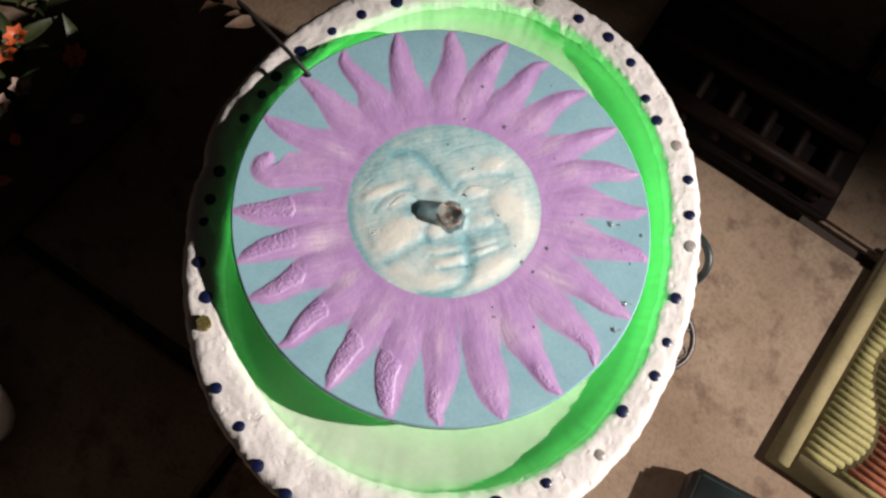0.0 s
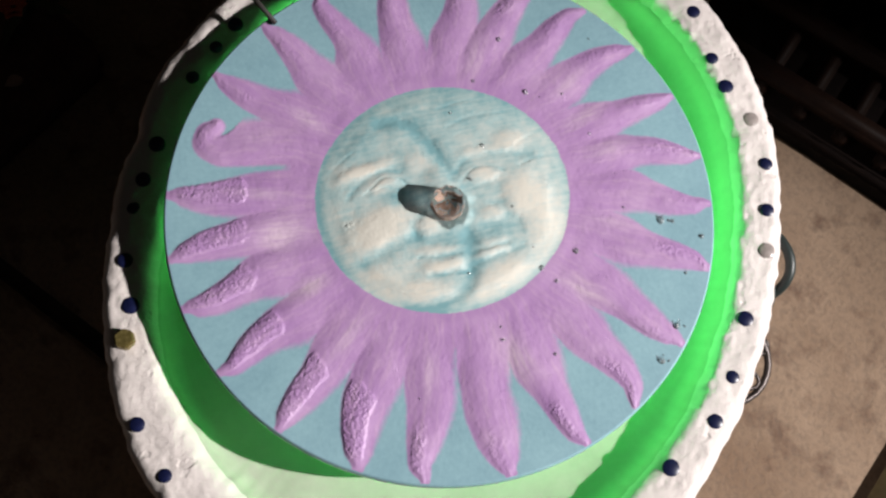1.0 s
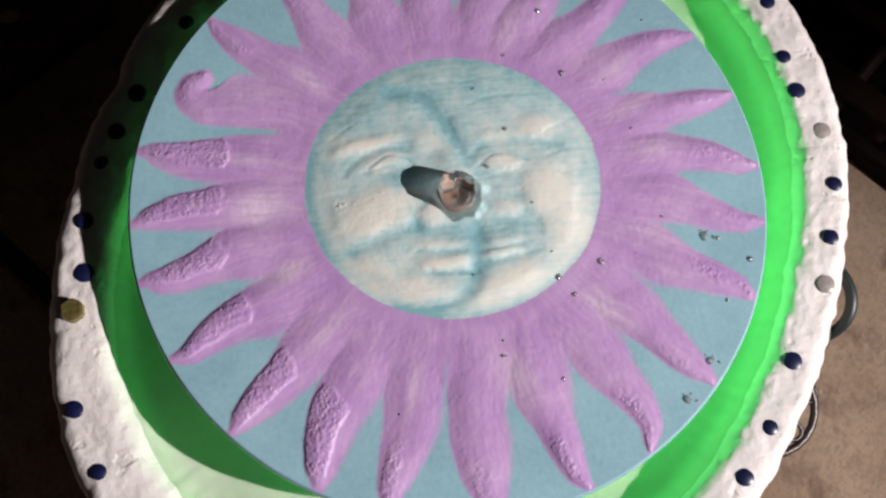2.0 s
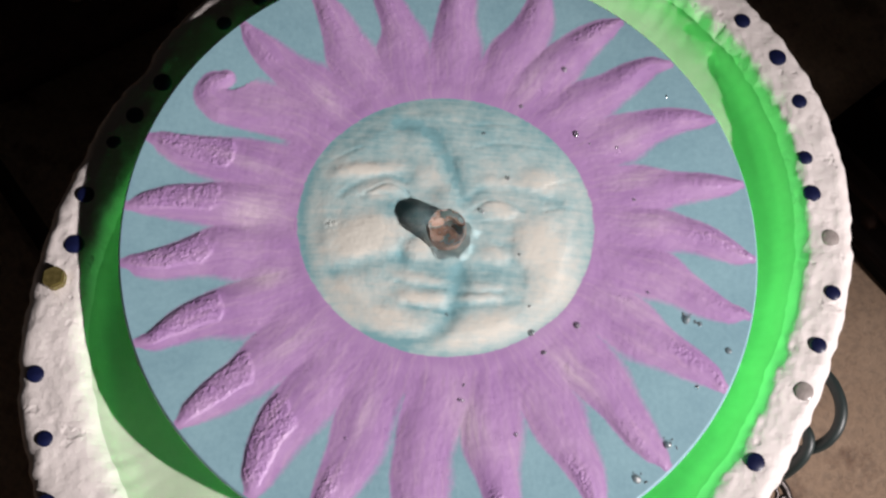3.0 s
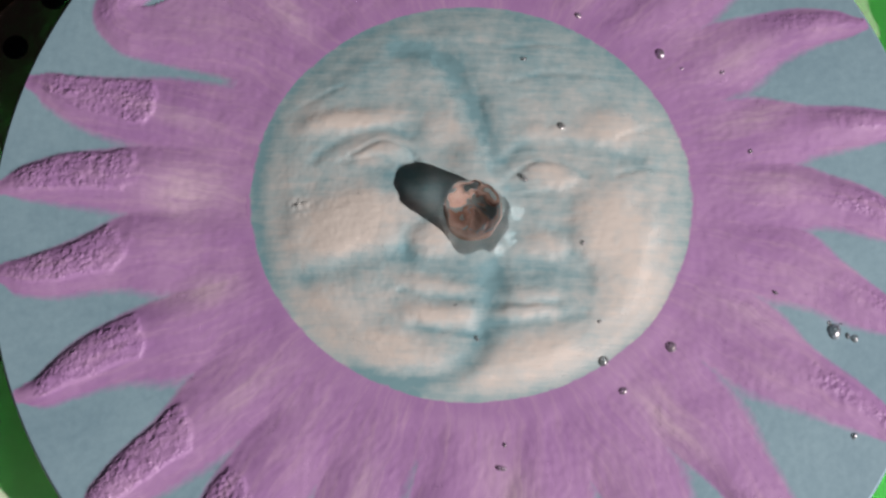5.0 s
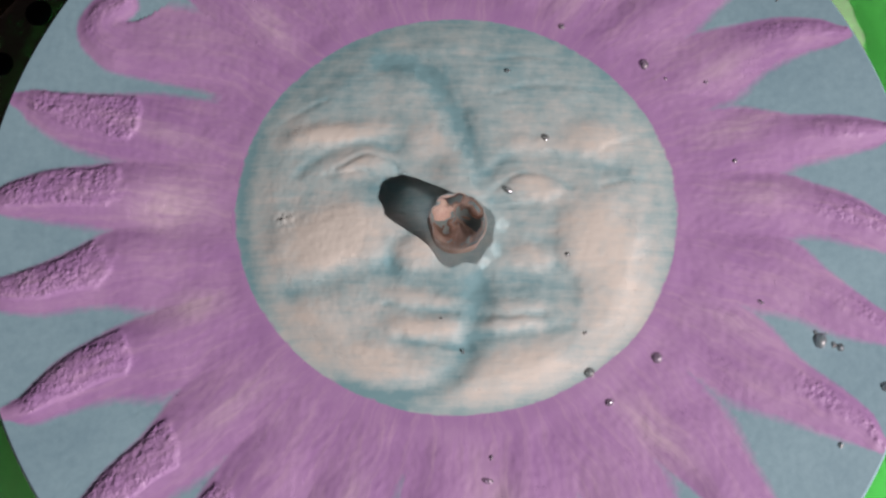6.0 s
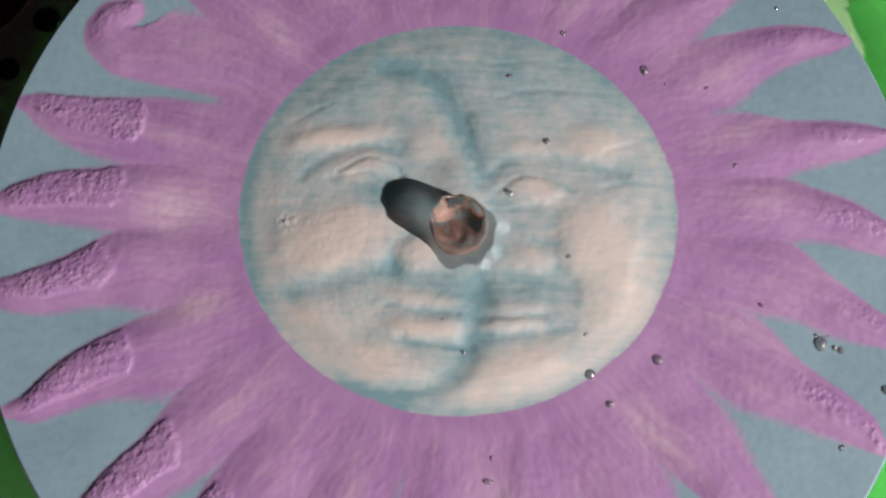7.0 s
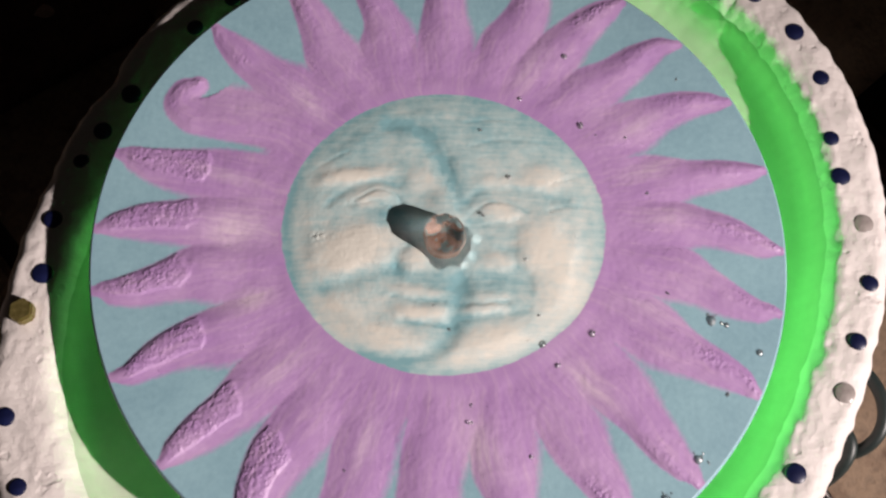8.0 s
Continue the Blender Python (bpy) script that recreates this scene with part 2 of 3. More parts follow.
for drop, out in ((0.014, 0.000), (0.028, -0.004), (0.034, -0.012)):
    rows.append([(lambda p: (p.x, p.y, RIM - drop))(outer_edge(a) * (1 + out / 0.2)) for a in ANG])
grid(bm, rows, True)
part("rim", bm, PLASTER, tub, "rough white plaster rim with brush marks")

bm = bmesh.new()
rows = []
for f, z in ((1.022, -0.0055), (1.0, -0.0085), (0.992, -0.012), (0.975, -0.0165), (0.94, -0.0195), (0.86, -0.022), (0.6, -0.024), (0.2, -0.024), (0.02, -0.024)):
    deep = [0.003 * smoothstep(-0.009, -0.024, z) * max(0.0, math.cos(a - 0.75)) for a in ANG]
    rows.append([(p.x * f, p.y * f, RIM + z - e + 0.0008 * rough(p.x * f, p.y * f, 9, 40)) for p, e in zip(map(inner_edge, ANG), deep)])
grid(bm, rows[::-1], True)
part("bowl", bm, BOWL, tub, "smooth white inner bowl lit by coloured light")

bm = bmesh.new()
rows = []
for f, z in ((0.93, RIM - 0.030), (0.90, 0.12), (0.84, 0.05), (0.80, 0.012), (0.79, 0.0)):
    rows.append([(p.x * f, p.y * f, z) for p in map(outer_edge, ANG)])
grid(bm, rows[::-1], True)
part("outer_wall", bm, PLASTER, tub)

GEMS = (41.7, 34.2, 26.8, 18.1, 12.3, 5.0, -3.5, -11.9, -19.4, -32.7, -43.6, -51.8, -62.9, -72.9, -85.3, -96, -106, -116, -126,
        -135.2, -142.2, -149.6, -158.4, -177.3, 174.2, 164.1, 158.3, 150.6, 134.9, 126.9, 120.7, 111.3, 101.8, 93.2, 84, 73, 62, 51)
GEM_FAR = (206, 207, 203, 192, 189, 193, 192, 187, 185, 178, 182, 186, 184, 197, 197, 200, 205, 211, 217,
           220, 214, 202, 197, 175, 174, 170, 167, 165, 165, 166, 168, 172, 175, 180, 185, 192, 199, 204)   # millimetres from the middle
GREY = (5.0, -19.4, -72.9, 51)


def on_rim(deg, far):
    return Vector((far * math.cos(radians(deg)), far * math.sin(radians(deg)), RIM))


def dome_mesh(name, mat, r, h):
    bm = bmesh.new()
    rows = [[(r * q * math.cos(a), r * q * math.sin(a), h * (1 - q ** 2.4)) for a in (2 * math.pi * i / 18 for i in range(18))] for q in (1.0, 0.95, 0.8, 0.5, 0.15)]
    rows.insert(0, [(x, y, -0.002) for x, y, z in rows[0]])
    vs = grid(bm, rows, True)
    bm.faces.new(vs[-1])
    return mesh_of(bm, name, mat)


gem_mesh, grey_mesh = dome_mesh("gem", GEM, 0.0037, 0.0008), dome_mesh("grey_gem", SMOKE, 0.0036, 0.0009)
for i, deg in enumerate(GEMS):
    grey = deg in GREY
    ob = new("gem", grey_mesh if grey else gem_mesh)
    ob.parent = tub
    ob.location = on_rim(deg, GEM_FAR[i] / 1000) + Vector((0, 0, 0.0004))
    s = 1.13 + 0.14 * math.sin(i * 1.7)
    ob.scale = (s, s, 1)
    if grey:
        ob["label"] = "grey smoky glass gem"

bm = bmesh.new()
bmesh.ops.create_cone(bm, cap_ends=True, segments=6, radius1=0.0062, radius2=0.0058, depth=0.006)
bmesh.ops.bevel(bm, geom=bm.edges[:], offset=0.0008, segments=2, affect="EDGES")
nut = part("nut", bm, BRASS, tub, "tarnished brass nut pressed into the plaster", False)
nut.location = on_rim(-171.7, 0.183) + Vector((0, 0, 0.002))

# added unseen short round pedestal in the bowl: holds the plaque, blocks LED light
bm = bmesh.new()
rows = [[(q * math.cos(a), q * math.sin(a), z) for a in ANG[::6]] for q, z in ((0.100, RIM - 0.042), (0.096, RIM - 0.020), (0.095, TOP - 0.0125), (0.02, TOP - 0.0125))]
grid(bm, rows, True)
part("unseen_pedestal", bm, BOWL, tub)

# ---- coloured light under the plaque ----
led = thing("led_ring", (0, 0, RIM - 0.008), "green glowing ring light hidden under the sun plaque", "lamp")
bm = bmesh.new()
tube(bm, [(0.020 + 0.112 * math.cos(a), 0.003 + 0.112 * math.sin(a), 0.0) for a in ANG[::10]], 0.004, 8, True)
part("light_strip", bm, LED, led)

# ---- the sun plaque ----
plaque = thing("sun_plaque", (0, 0, TOP), "painted round sun and moon plaque, lavender rays on blue", "plaque")
CENTRE = Vector((0.002, 0.0055, 0))   # the middle of the face
# directions of each ray's middle line at three distances from the plaque's middle, and half its width
TIPS = (71.1, 54.8, 41.8, 27.7, 13.5, -1.4, -12.6, -27.0, -44.7, -61.4, -74.3, -90.9, -108.2, -121.7, -139.2, -155.9,
        -171.1, -182.2, -196.4, -211.4, -225.7, -241.6, -256.2, -272.9)
MIDS = (71.4, 59.3, 46.3, 31.6, 15.4, 2.6, -9.8, -25.1, -42.3, -56.6, -75.6, -92.3, -109.0, -124.0, -139.2, -155.0,
        -171.4, -184.6, -197.2, -211.6, -226.2, -241.9, -255.8, -271.9)
BASES = (73.0, 62.0, 48.5, 35.1, 17.5, 7.4, -6.5, -23.0, -39.3, -57.0, -70.4, -88.0, -108.9, -125.1, -139.4, -155.1,
         -170.3, -184.2, -199.4, -216.2, -232.2, -245.6, -256.8, -271.5)
HALF = (9.8, 9.8, 8.6, 8.6, 8.2, 8.2, 8.2, 9.2, 8.8, 9.0, 9.0, 12.5, 10.2, 11.6, 9.4, 9.0, 9.4, 9.4, 9.8, 10.2, 8.6, 8.6, 8.2, 9.2)

PADDED = (13, 14, 15, 16, 17, 18)
ROUGH_TIPS = (1, 5, 7, 9, 10, 12) + PADDED


def ray_line(k):
    """The bent middle line of ray k, from under the face to its tip."""
    u = np.linspace(0, 1, 60)
    far = 0.058 + u * 0.089
    bend = np.polyfit((0.076, 0.114, 0.147), (BASES[k], MIDS[k], TIPS[k]), 2)
    turn = np.radians(np.where(far > 0.070, np.polyval(bend, far), np.polyval(bend, 0.070)) + 1.2 * math.sin(5.3 * k + 1) * np.sin(7.0 * u + 1.9 * k) * step(0.3, 0.6, u) * step(1.0, 0.9, u))
    line = np.stack([far * np.cos(turn), far * np.sin(turn)], 1)
    if k == 19:   # the one ray whose tip curls over
        knots = np.array(((-45, 42), (-63, 54), (-80, 60), (-96, 62), (-108, 62.5), (-114.5, 66.5), (-113.5, 72), (-109, 75))) / 1000
        at = np.linspace(0, 1, len(knots))
        line = np.stack([np.interp(u, at, knots[:, 0]), np.interp(u, at, knots[:, 1])], 1)
        for _ in range(6):
            line[1:-1] = (line[:-2] + 2 * line[1:-1] + line[2:]) / 4
    return u, line


def step(a, b, x):
    x = np.clip((x - a) / (b - a), 0, 1)
    return x * x * (3 - 2 * x)


def side_of(k):
    return 1.0 if k in (8, 9, 10, 11, 12, 13, 14, 15, 16) else -0.3


# the plaque's surface: rings from the face's edge to the rim of the disc
NA, NR = 1200, 124
ang = np.linspace(0, 2 * np.pi, NA, endpoint=False)
cx, cy = CENTRE.x, CENTRE.y
lean = cx * np.cos(ang) + cy * np.sin(ang)
start = lean + np.sqrt(lean ** 2 - (cx * cx + cy * cy) + 0.0615 ** 2)
frac = np.linspace(0, 1, NR)[:, None]
rad = start[None, :] * (1 - frac) + 0.1490 * frac
X, Y = rad * np.cos(ang)[None, :], rad * np.sin(ang)[None, :]
fx, fy = X.ravel(), Y.ravel()
n = len(fx)
lumps = np.array([noise.noise(Vector((x * 75, y * 75, 3.0))) + 0.5 * noise.noise(Vector((x * 190, y * 190, 9.0))) for x, y in zip(fx.tolist(), fy.tolist())])
fine_lumps = np.array([noise.noise(Vector((x * 520, y * 520, 5.0))) for x, y in zip(fx.tolist(), fy.tolist())])
power, paint, pebble = np.zeros(n), np.zeros(n), np.zeros(n)
along, across, near, owner = np.zeros(n), np.zeros(n), np.full(n, 9.0), np.full(n, -1)
gen = np.random.RandomState(7)
for k in range(len(TIPS)):
    u, line = ray_line(k)
    mid = line.mean(axis=0)
    pick = np.where((fx - mid[0]) ** 2 + (fy - mid[1]) ** 2 < 0.062 ** 2)[0]
    dx, dy = fx[pick, None] - line[None, :, 0], fy[pick, None] - line[None, :, 1]
    d2 = dx * dx + dy * dy
    j = d2.argmin(axis=1)
    r = np.arange(len(pick))
    tx, ty = np.gradient(line[:, 0])[j], np.gradient(line[:, 1])[j]
    tl = np.hypot(tx, ty)
    par = np.clip((dx[r, j] * tx + dy[r, j] * ty) / tl ** 2, -0.6, 0.6)
    uu = np.clip(u[j] + par / 59, 0, 1)
    gap = np.sqrt(np.maximum(1e-12, d2[r, j] - (par * tl) ** 2))
    d = np.where(tx * dy[r, j] - ty * dx[r, j] > 0, 1.0, -1.0) * gap
    wide = HALF[k] * 0.001
    wob = 1 + 0.05 * np.sin(uu * 11 + k * 2.1 + (d > 0) * 1.7)
    w = wob * np.interp(uu, (0, 0.36, 0.50, 0.64, 0.80, 0.93, 1), (0.0150, 0.0150, 0.0138, 1.16 * wide, 0.93 * wide, 0.62 * wide, 0.28 * wide))
    if k == 19:
        w = wob * np.interp(uu, (0, 0.3, 0.6, 0.78, 1), (0.0150, 0.0145, 0.0125, 0.0095, 0.0050))
    shift = w * (0.04 * side_of(k) + gen.uniform(-0.2, 0.2) + 0.2 * np.sin(4 * uu + k))
    q = np.abs(d - shift) / np.where(d > shift, w - shift, w + shift)
    bell = np.clip(1 - q * q, 0, 1) ** 1.55
    crest = 1 if k < 8 or k > 18 else -1   # the side on which the ray stands proud
    tall = gen.uniform(0.0011, 0.0015)
    h = 0.0011 + (tall - 0.0011) * step(0.22, 0.55, uu)
    h = h * (1 - (0.55 if k != 19 else 0.1) * step(0.82, 1.0, uu)) * (1 + 0.10 * lumps[pick])
    pad = np.zeros(len(pick))
    if k in PADDED:
        e = (d + 0.30 * w) / w   # the pad lies along the ray's sunken side
        pad = step(0.53, 0.555, uu - 0.10 * e ** 2 + 0.05 * lumps[pick]) * step(0.66, 0.54, np.abs(e) + 0.10 * lumps[pick]) * step(1.0, 0.9, uu)
    z = h * bell * (1 + 0.55 * np.clip(d / w, -1, 1) * crest) + 0.00030 * pad
    power[pick] += np.clip(z, 0, None) ** 7
    ray_paint = 1 - np.where(d * crest > 0, step(0.84, 1.12, np.abs(d) / w), step(0.66, 1.26, np.abs(d) / w))
    paint[pick] = np.maximum(paint[pick], ray_paint)
    tip_rough = step(0.62, 0.78, uu + 0.05 * lumps[pick]) * step(0.15, 0.5, bell) * step(-0.25, 0.15, d * crest / w + 0.15 * lumps[pick]) * (1.0 if k in ROUGH_TIPS else 0.45)
    pebble[pick] = np.maximum(pebble[pick], np.maximum(tip_rough * (0.15 if k in PADDED else 1.0), pad))
    rel = gap / w
    won = rel < near[pick]
    pw = pick[won]
    near[pw], owner[pw] = rel[won], k
    along[pw], across[pw] = 38 * np.hypot(fx[pw] - cx, fy[pw] - cy) + 7.3 * k, d[won] * 330
rr = np.hypot(fx - cx, fy - cy)
pale = np.zeros(n)
for px, py, length, width, much in ((-87, 5, 13, 7, 0.7), (-80, -27, 10, 4, 0.6), (62, -64, 14, 5, 0.5), (16, -92, 12, 7, 0.5), (92, 34, 13, 4, 0.4), (-60, 68, 12, 4, 0.45), (100, 12, 15, 4, 0.35), (88, -30, 14, 5, 0.35), (-66, -58, 14, 4, 0.4), (-30, -88, 13, 4, 0.35), (40, 82, 12, 4, 0.3), (-92, 30, 12, 3, 0.35), (88, 55, 14, 3, 0.35)):
    a = math.atan2(py, px)
    ex, ey = fx * 1000 - px, fy * 1000 - py
    u, v = (ex * math.cos(a) + ey * math.sin(a)) / length, (ey * math.cos(a) - ex * math.sin(a)) / width
    pale = np.maximum(pale, much * np.exp(-u * u - v * v))   # worn pale brush strokes
collar = 1 - step(0.080, 0.094, rr + 0.003 * lumps)
paint = np.maximum(paint, collar)
height = (power + (0.0009 * (1 - step(0.080, 0.102, rr))) ** 7) ** (1 / 7)
flat = 1 - step(0.0690, 0.0760, rr)
height = height * (1 - flat) + 0.0013 * flat
height = height + (0.00010 * lumps + 0.00005 * fine_lumps + 0.00022 * fine_lumps * pebble) * paint * (1 - flat) + 0.00004 * fine_lumps * (1 - flat)
height = height * (1 - step(0.1450, 0.1490, np.hypot(fx, fy)))
grid_i = np.arange(n).reshape(NR, NA)
quads = np.stack([grid_i[:-1, :], np.roll(grid_i[:-1, :], -1, 1), np.roll(grid_i[1:, :], -1, 1), grid_i[1:, :]], -1).reshape(-1, 4)[:, ::-1]
quad_paint, quad_owner = paint[quads].max(axis=1), owner[quads[:, 0]]


def surface_part(name, chosen, extra=None, label=""):
    """One piece of the painted surface, with its paint laid on as attributes."""
    used, back = np.unique(chosen, return_inverse=True)
    verts = np.stack([fx[used], fy[used], height[used]], 1)
    faces = back.reshape(chosen.shape)
    me = bpy.data.meshes.new(name)
    verts, faces = [tuple(p) for p in verts], [tuple(int(i) for i in f) for f in faces]
    if extra:
        base = len(verts)
        verts += extra[0]
        faces += [tuple(i + base for i in f) for f in extra[1]]
    me.from_pydata(verts, [], faces)
    for key, values in (("paint", paint), ("pebble", pebble), ("along", along), ("across", across), ("pale", pale)):
        data = np.zeros(len(verts), dtype=np.float32)
        data[:len(used)] = values[used]
        me.attributes.new(key, "FLOAT", "POINT").data.foreach_set("value", data)
    me.materials.append(PAINT)
    me.shade_smooth()
    ob = new(name, me)
    ob.parent = plaque
    return tagged(ob, label)


# the disc's rounded edge and underside go with the blue plate
edge_rings = [(0.1490, 0.0), (0.1497, -0.0004), (0.1502, -0.0020), (0.1500, -0.008), (0.145, -0.012), (0.09, -0.012)]
edge_verts = [(r * math.cos(a), r * math.sin(a), z) for r, z in edge_rings for a in ANG[::2]]
m = len(ANG[::2])
edge_faces = [(i * m + j, (i + 1) * m + j, (i + 1) * m + (j + 1) % m, i * m + (j + 1) % m) for i in range(len(edge_rings) - 1) for j in range(m)]
surface_part("plate", quads[quad_paint < 0.02], (edge_verts, edge_faces), "sky blue painted disc")
for k in range(len(TIPS)):
    surface_part("sun_ray", quads[(quad_paint >= 0.02) & (quad_owner == k)])
rest = quads[(quad_paint >= 0.02) & (quad_owner < 0)]
if len(rest):
    surface_part("ray_collar", rest)

# the face: a low dome with soft swellings and grooves, in millimetres from its centre
SWELLS = (  # x, y, width, height, turn, rise, cream
    (-37, -11, 17, 11, 8, 4.0, 0.85), (41, -9, 13, 15, 0, 3.8, 0.65), (-36, 23.5, 16, 3.6, 6, 2.6, 0.75), (41, 22, 9, 6, 0, 2.2, 0.6),
    (23, 19.5, 9, 3, -4, 1.6, 0.4), (-28, 13.5, 9, 4, 8, 2.8, 0.45), (24, 6.5, 9, 4.5, -4, 2.9, 0.5), (-9, 21, 6, 5, 0, 1.5, 0.4),
    (2, 4, 8, 15, 6, 4.0, 0.1), (-12, -14.5, 6, 5.5, 0, 2.4, 0.5), (22, -15.5, 8, 4, -5, 2.2, 0.5), (-11, -28.5, 11, 2.4, -4, 1.6, 0.4),
    (-10, -37.5, 11, 3.2, 0, 2.3, 0.7), (16, -36, 9, 2.6, 4, 1.9, 0.5), (18, -30.5, 8, 2, 0, 1.2, 0.2), (-21, -49, 15, 6, -10, 2.2, 0.6),
    (19, -51, 22, 8, 12, 2.2, 0.6), (-43, -40, 12, 9, -35, 1.4, 0.5), (49, -29, 10, 14, -25, 1.4, 0.45))
GROOVES = (  # line, width, depth, teal
    (((-23, 49), (-12, 46.5), (-4, 37.5), (1, 27), (4, 17), (6, 9)), 3.4, 1.9, 0.8),
    (((7, -24), (6, -34), (4, -45), (0, -52), (-8, -57), (-20, -60), (-32, -58)), 3.6, 2.0, 0.85),
    (((-48, 10), (-42, 16), (-35, 20), (-27, 21), (-19, 18)), 1.4, 0.7, 0.45),
    (((-37, 12), (-29, 16.5), (-21, 15.5), (-17, 11)), 0.8, 0.9, 0.3),
    (((-40, 10), (-30, 11), (-22, 9)), 0.9, 0.8, 0.3),
    (((-49, -27), (-37, -23), (-26, -19.5), (-20, -18)), 3.6, 1.2, 0.7),
    (((10, 11), (16, 17), (27, 18), (37, 16), (50, 12)), 1.6, 0.7, 0.45),
    (((12, 6), (19, 11), (30, 10.5), (35, 7)), 0.9, 0.5, 0.3),
    (((16, 0), (26, 1), (32, 4)), 1.1, 0.4, 0.25),
    (((30, 0), (28, -6), (29, -14), (34, -21)), 2.8, 0.7, 0.3),
    (((-19, -20), (-5, -24.5), (7, -24.5), (21, -21.5), (33, -25.5)), 3.6, 1.2, 0.5),
    (((-21, -30.5), (-12, -32), (0, -33)), 0.9, 0.8, 0.4),
    (((-16, -40.5), (-5, -42.5), (4, -42.5)), 1.4, 0.8, 0.6),
    (((10, -33.5), (18, -34), (26, -33)), 0.9, 0.6, 0.28),
    (((9, -40), (21, -39), (33, -36.5)), 1.7, 0.7, 0.42),
    (((-24, 4), (-18, 4), (-12, 2)), 4.5, 0.2, 0.7),
    (((-61, 18), (-64, 5), (-63, -12), (-59, -26)), 2.2, 0.4, 0.5),
    (((-20, -17), (-18, -10), (-13, -8)), 1.4, 0.4, 0.3), (((29, -18), (29, -11), (23, -9)), 1.4, 0.3, 0.25),
    (((44, 19), (54, 24), (60, 26)), 0.7, 0.6, 0.2), (((44, 8), (54, 10), (62, 10)), 0.7, 0.6, 0.2),
    (((-60, 22), (-50, 30), (-40, 35)), 0.7, 0.5, 0.2), (((12, 38), (28, 42), (44, 40)), 0.8, 0.5, 0.15), (((10, 50), (24, 52), (38, 48)), 0.8, 0.5, 0.15))


def to_line(x, y, line):
    best = 1e9
    for (ax, ay), (bx, by) in zip(line, line[1:]):
        dx, dy = bx - ax, by - ay
        f = min(1, max(0, ((x - ax) * dx + (y - ay) * dy) / (dx * dx + dy * dy)))
        best = min(best, math.hypot(x - ax - f * dx, y - ay - f * dy))
    return best


def rounded(line):
    for _ in range(3):
        line = [line[0]] + [(p[0] * (1 - f) + q[0] * f, p[1] * (1 - f) + q[1] * f) for p, q in zip(line, line[1:]) for f in (0.25, 0.75)] + [line[-1]]
    return line


SOFT_GROOVES = [(rounded(list(line)), min(p[0] for p in line), max(p[0] for p in line), min(p[1] for p in line), max(p[1] for p in line), w, depth, much) for line, w, depth, much in GROOVES]
FACE_R = 0.0690
bm = bmesh.new()
teal_layer, lap_layer = bm.verts.layers.float.new("teal"), bm.verts.layers.float.new("overlap")
nr, na = 120, 400
rows = []
for i in range(nr + 1):
    q = i / nr
    row = []
    for j in range(na):
        a = 2 * math.pi * j / na
        x, y = 66.5 * q * math.cos(a), 66.5 * q * math.sin(a)
        z = 3.0 * (1 - q ** 2.0) + 1.3
        px, py = x, y
        x, y = x + 1.3 * rough(px, py, 11, 0.11) + 0.5 * rough(px, py, 13, 0.4), y + 1.1 * rough(px, py, 12, 0.11) + 0.4 * rough(px, py, 14, 0.4)
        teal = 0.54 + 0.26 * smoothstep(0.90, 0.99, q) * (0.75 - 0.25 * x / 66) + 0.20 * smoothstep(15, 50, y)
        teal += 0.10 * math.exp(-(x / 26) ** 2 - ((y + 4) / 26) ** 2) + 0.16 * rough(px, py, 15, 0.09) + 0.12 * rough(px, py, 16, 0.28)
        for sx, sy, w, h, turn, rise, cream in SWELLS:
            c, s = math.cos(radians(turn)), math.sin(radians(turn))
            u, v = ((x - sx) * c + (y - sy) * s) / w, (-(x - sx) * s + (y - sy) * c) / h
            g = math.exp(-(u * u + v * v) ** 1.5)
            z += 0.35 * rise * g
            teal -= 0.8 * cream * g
        for line, west, east, south, north, w, depth, much in SOFT_GROOVES:
            if not (west - 3.2 * w < x < east + 3.2 * w and south - 3.2 * w < y < north + 3.2 * w):
                continue
            reach = to_line(x, y, line)
            if reach > 3.2 * w:
                continue
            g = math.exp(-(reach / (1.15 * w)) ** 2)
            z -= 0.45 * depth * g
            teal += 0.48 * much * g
        z += 0.22 * rough(x, y, 4, 0.12) + 0.05 * rough(x, y, 6, 0.45) + 0.06 * rough(x * 0.35, y * 1.6, 8, 0.8) + 0.10 * smoothstep(0, -50, x + 0.6 * y) * rough(x, y, 9, 1.4)
        z += 1.3 * math.exp(-((x + 51) ** 2 + (y + 4.5) ** 2) / 10) * max(0.0, rough(x, y, 3, 1.3))   # a crumbly patch on one cheek
        z = z * (1 - smoothstep(0.80, 0.97, q)) + 1.1 * smoothstep(0.80, 0.97, q) - 0.64 * smoothstep(0.90, 1.0, q)
        edge = (1 + q * q * (0.008 * rough(math.cos(a), math.sin(a), 2, 3.0) + 0.0015 * rough(math.cos(a), math.sin(a), 5, 9.0))) / 66.5
        vert = bm.verts.new((px * edge * (FACE_R + 0.0021 * q ** 3), py * edge * (FACE_R - 0.0028 * q ** 3) + 0.0001 * q ** 3, z / 1000))
        vert[teal_layer], vert[lap_layer] = teal, smoothstep(0.955, 1.005, q)   # the rays' lavender was brushed over the face's edge
        row.append(vert)
    rows.append(row)
for a, b in zip(rows[1:], rows[2:]):
    for j in range(na):
        bm.faces.new((a[j], b[j], b[(j + 1) % na], a[(j + 1) % na]))
bm.faces.new(rows[1])
for v in rows[0]:
    bm.verts.remove(v)
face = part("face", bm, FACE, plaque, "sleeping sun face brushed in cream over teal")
face.location = CENTRE + Vector((0, 0, 0.0008))

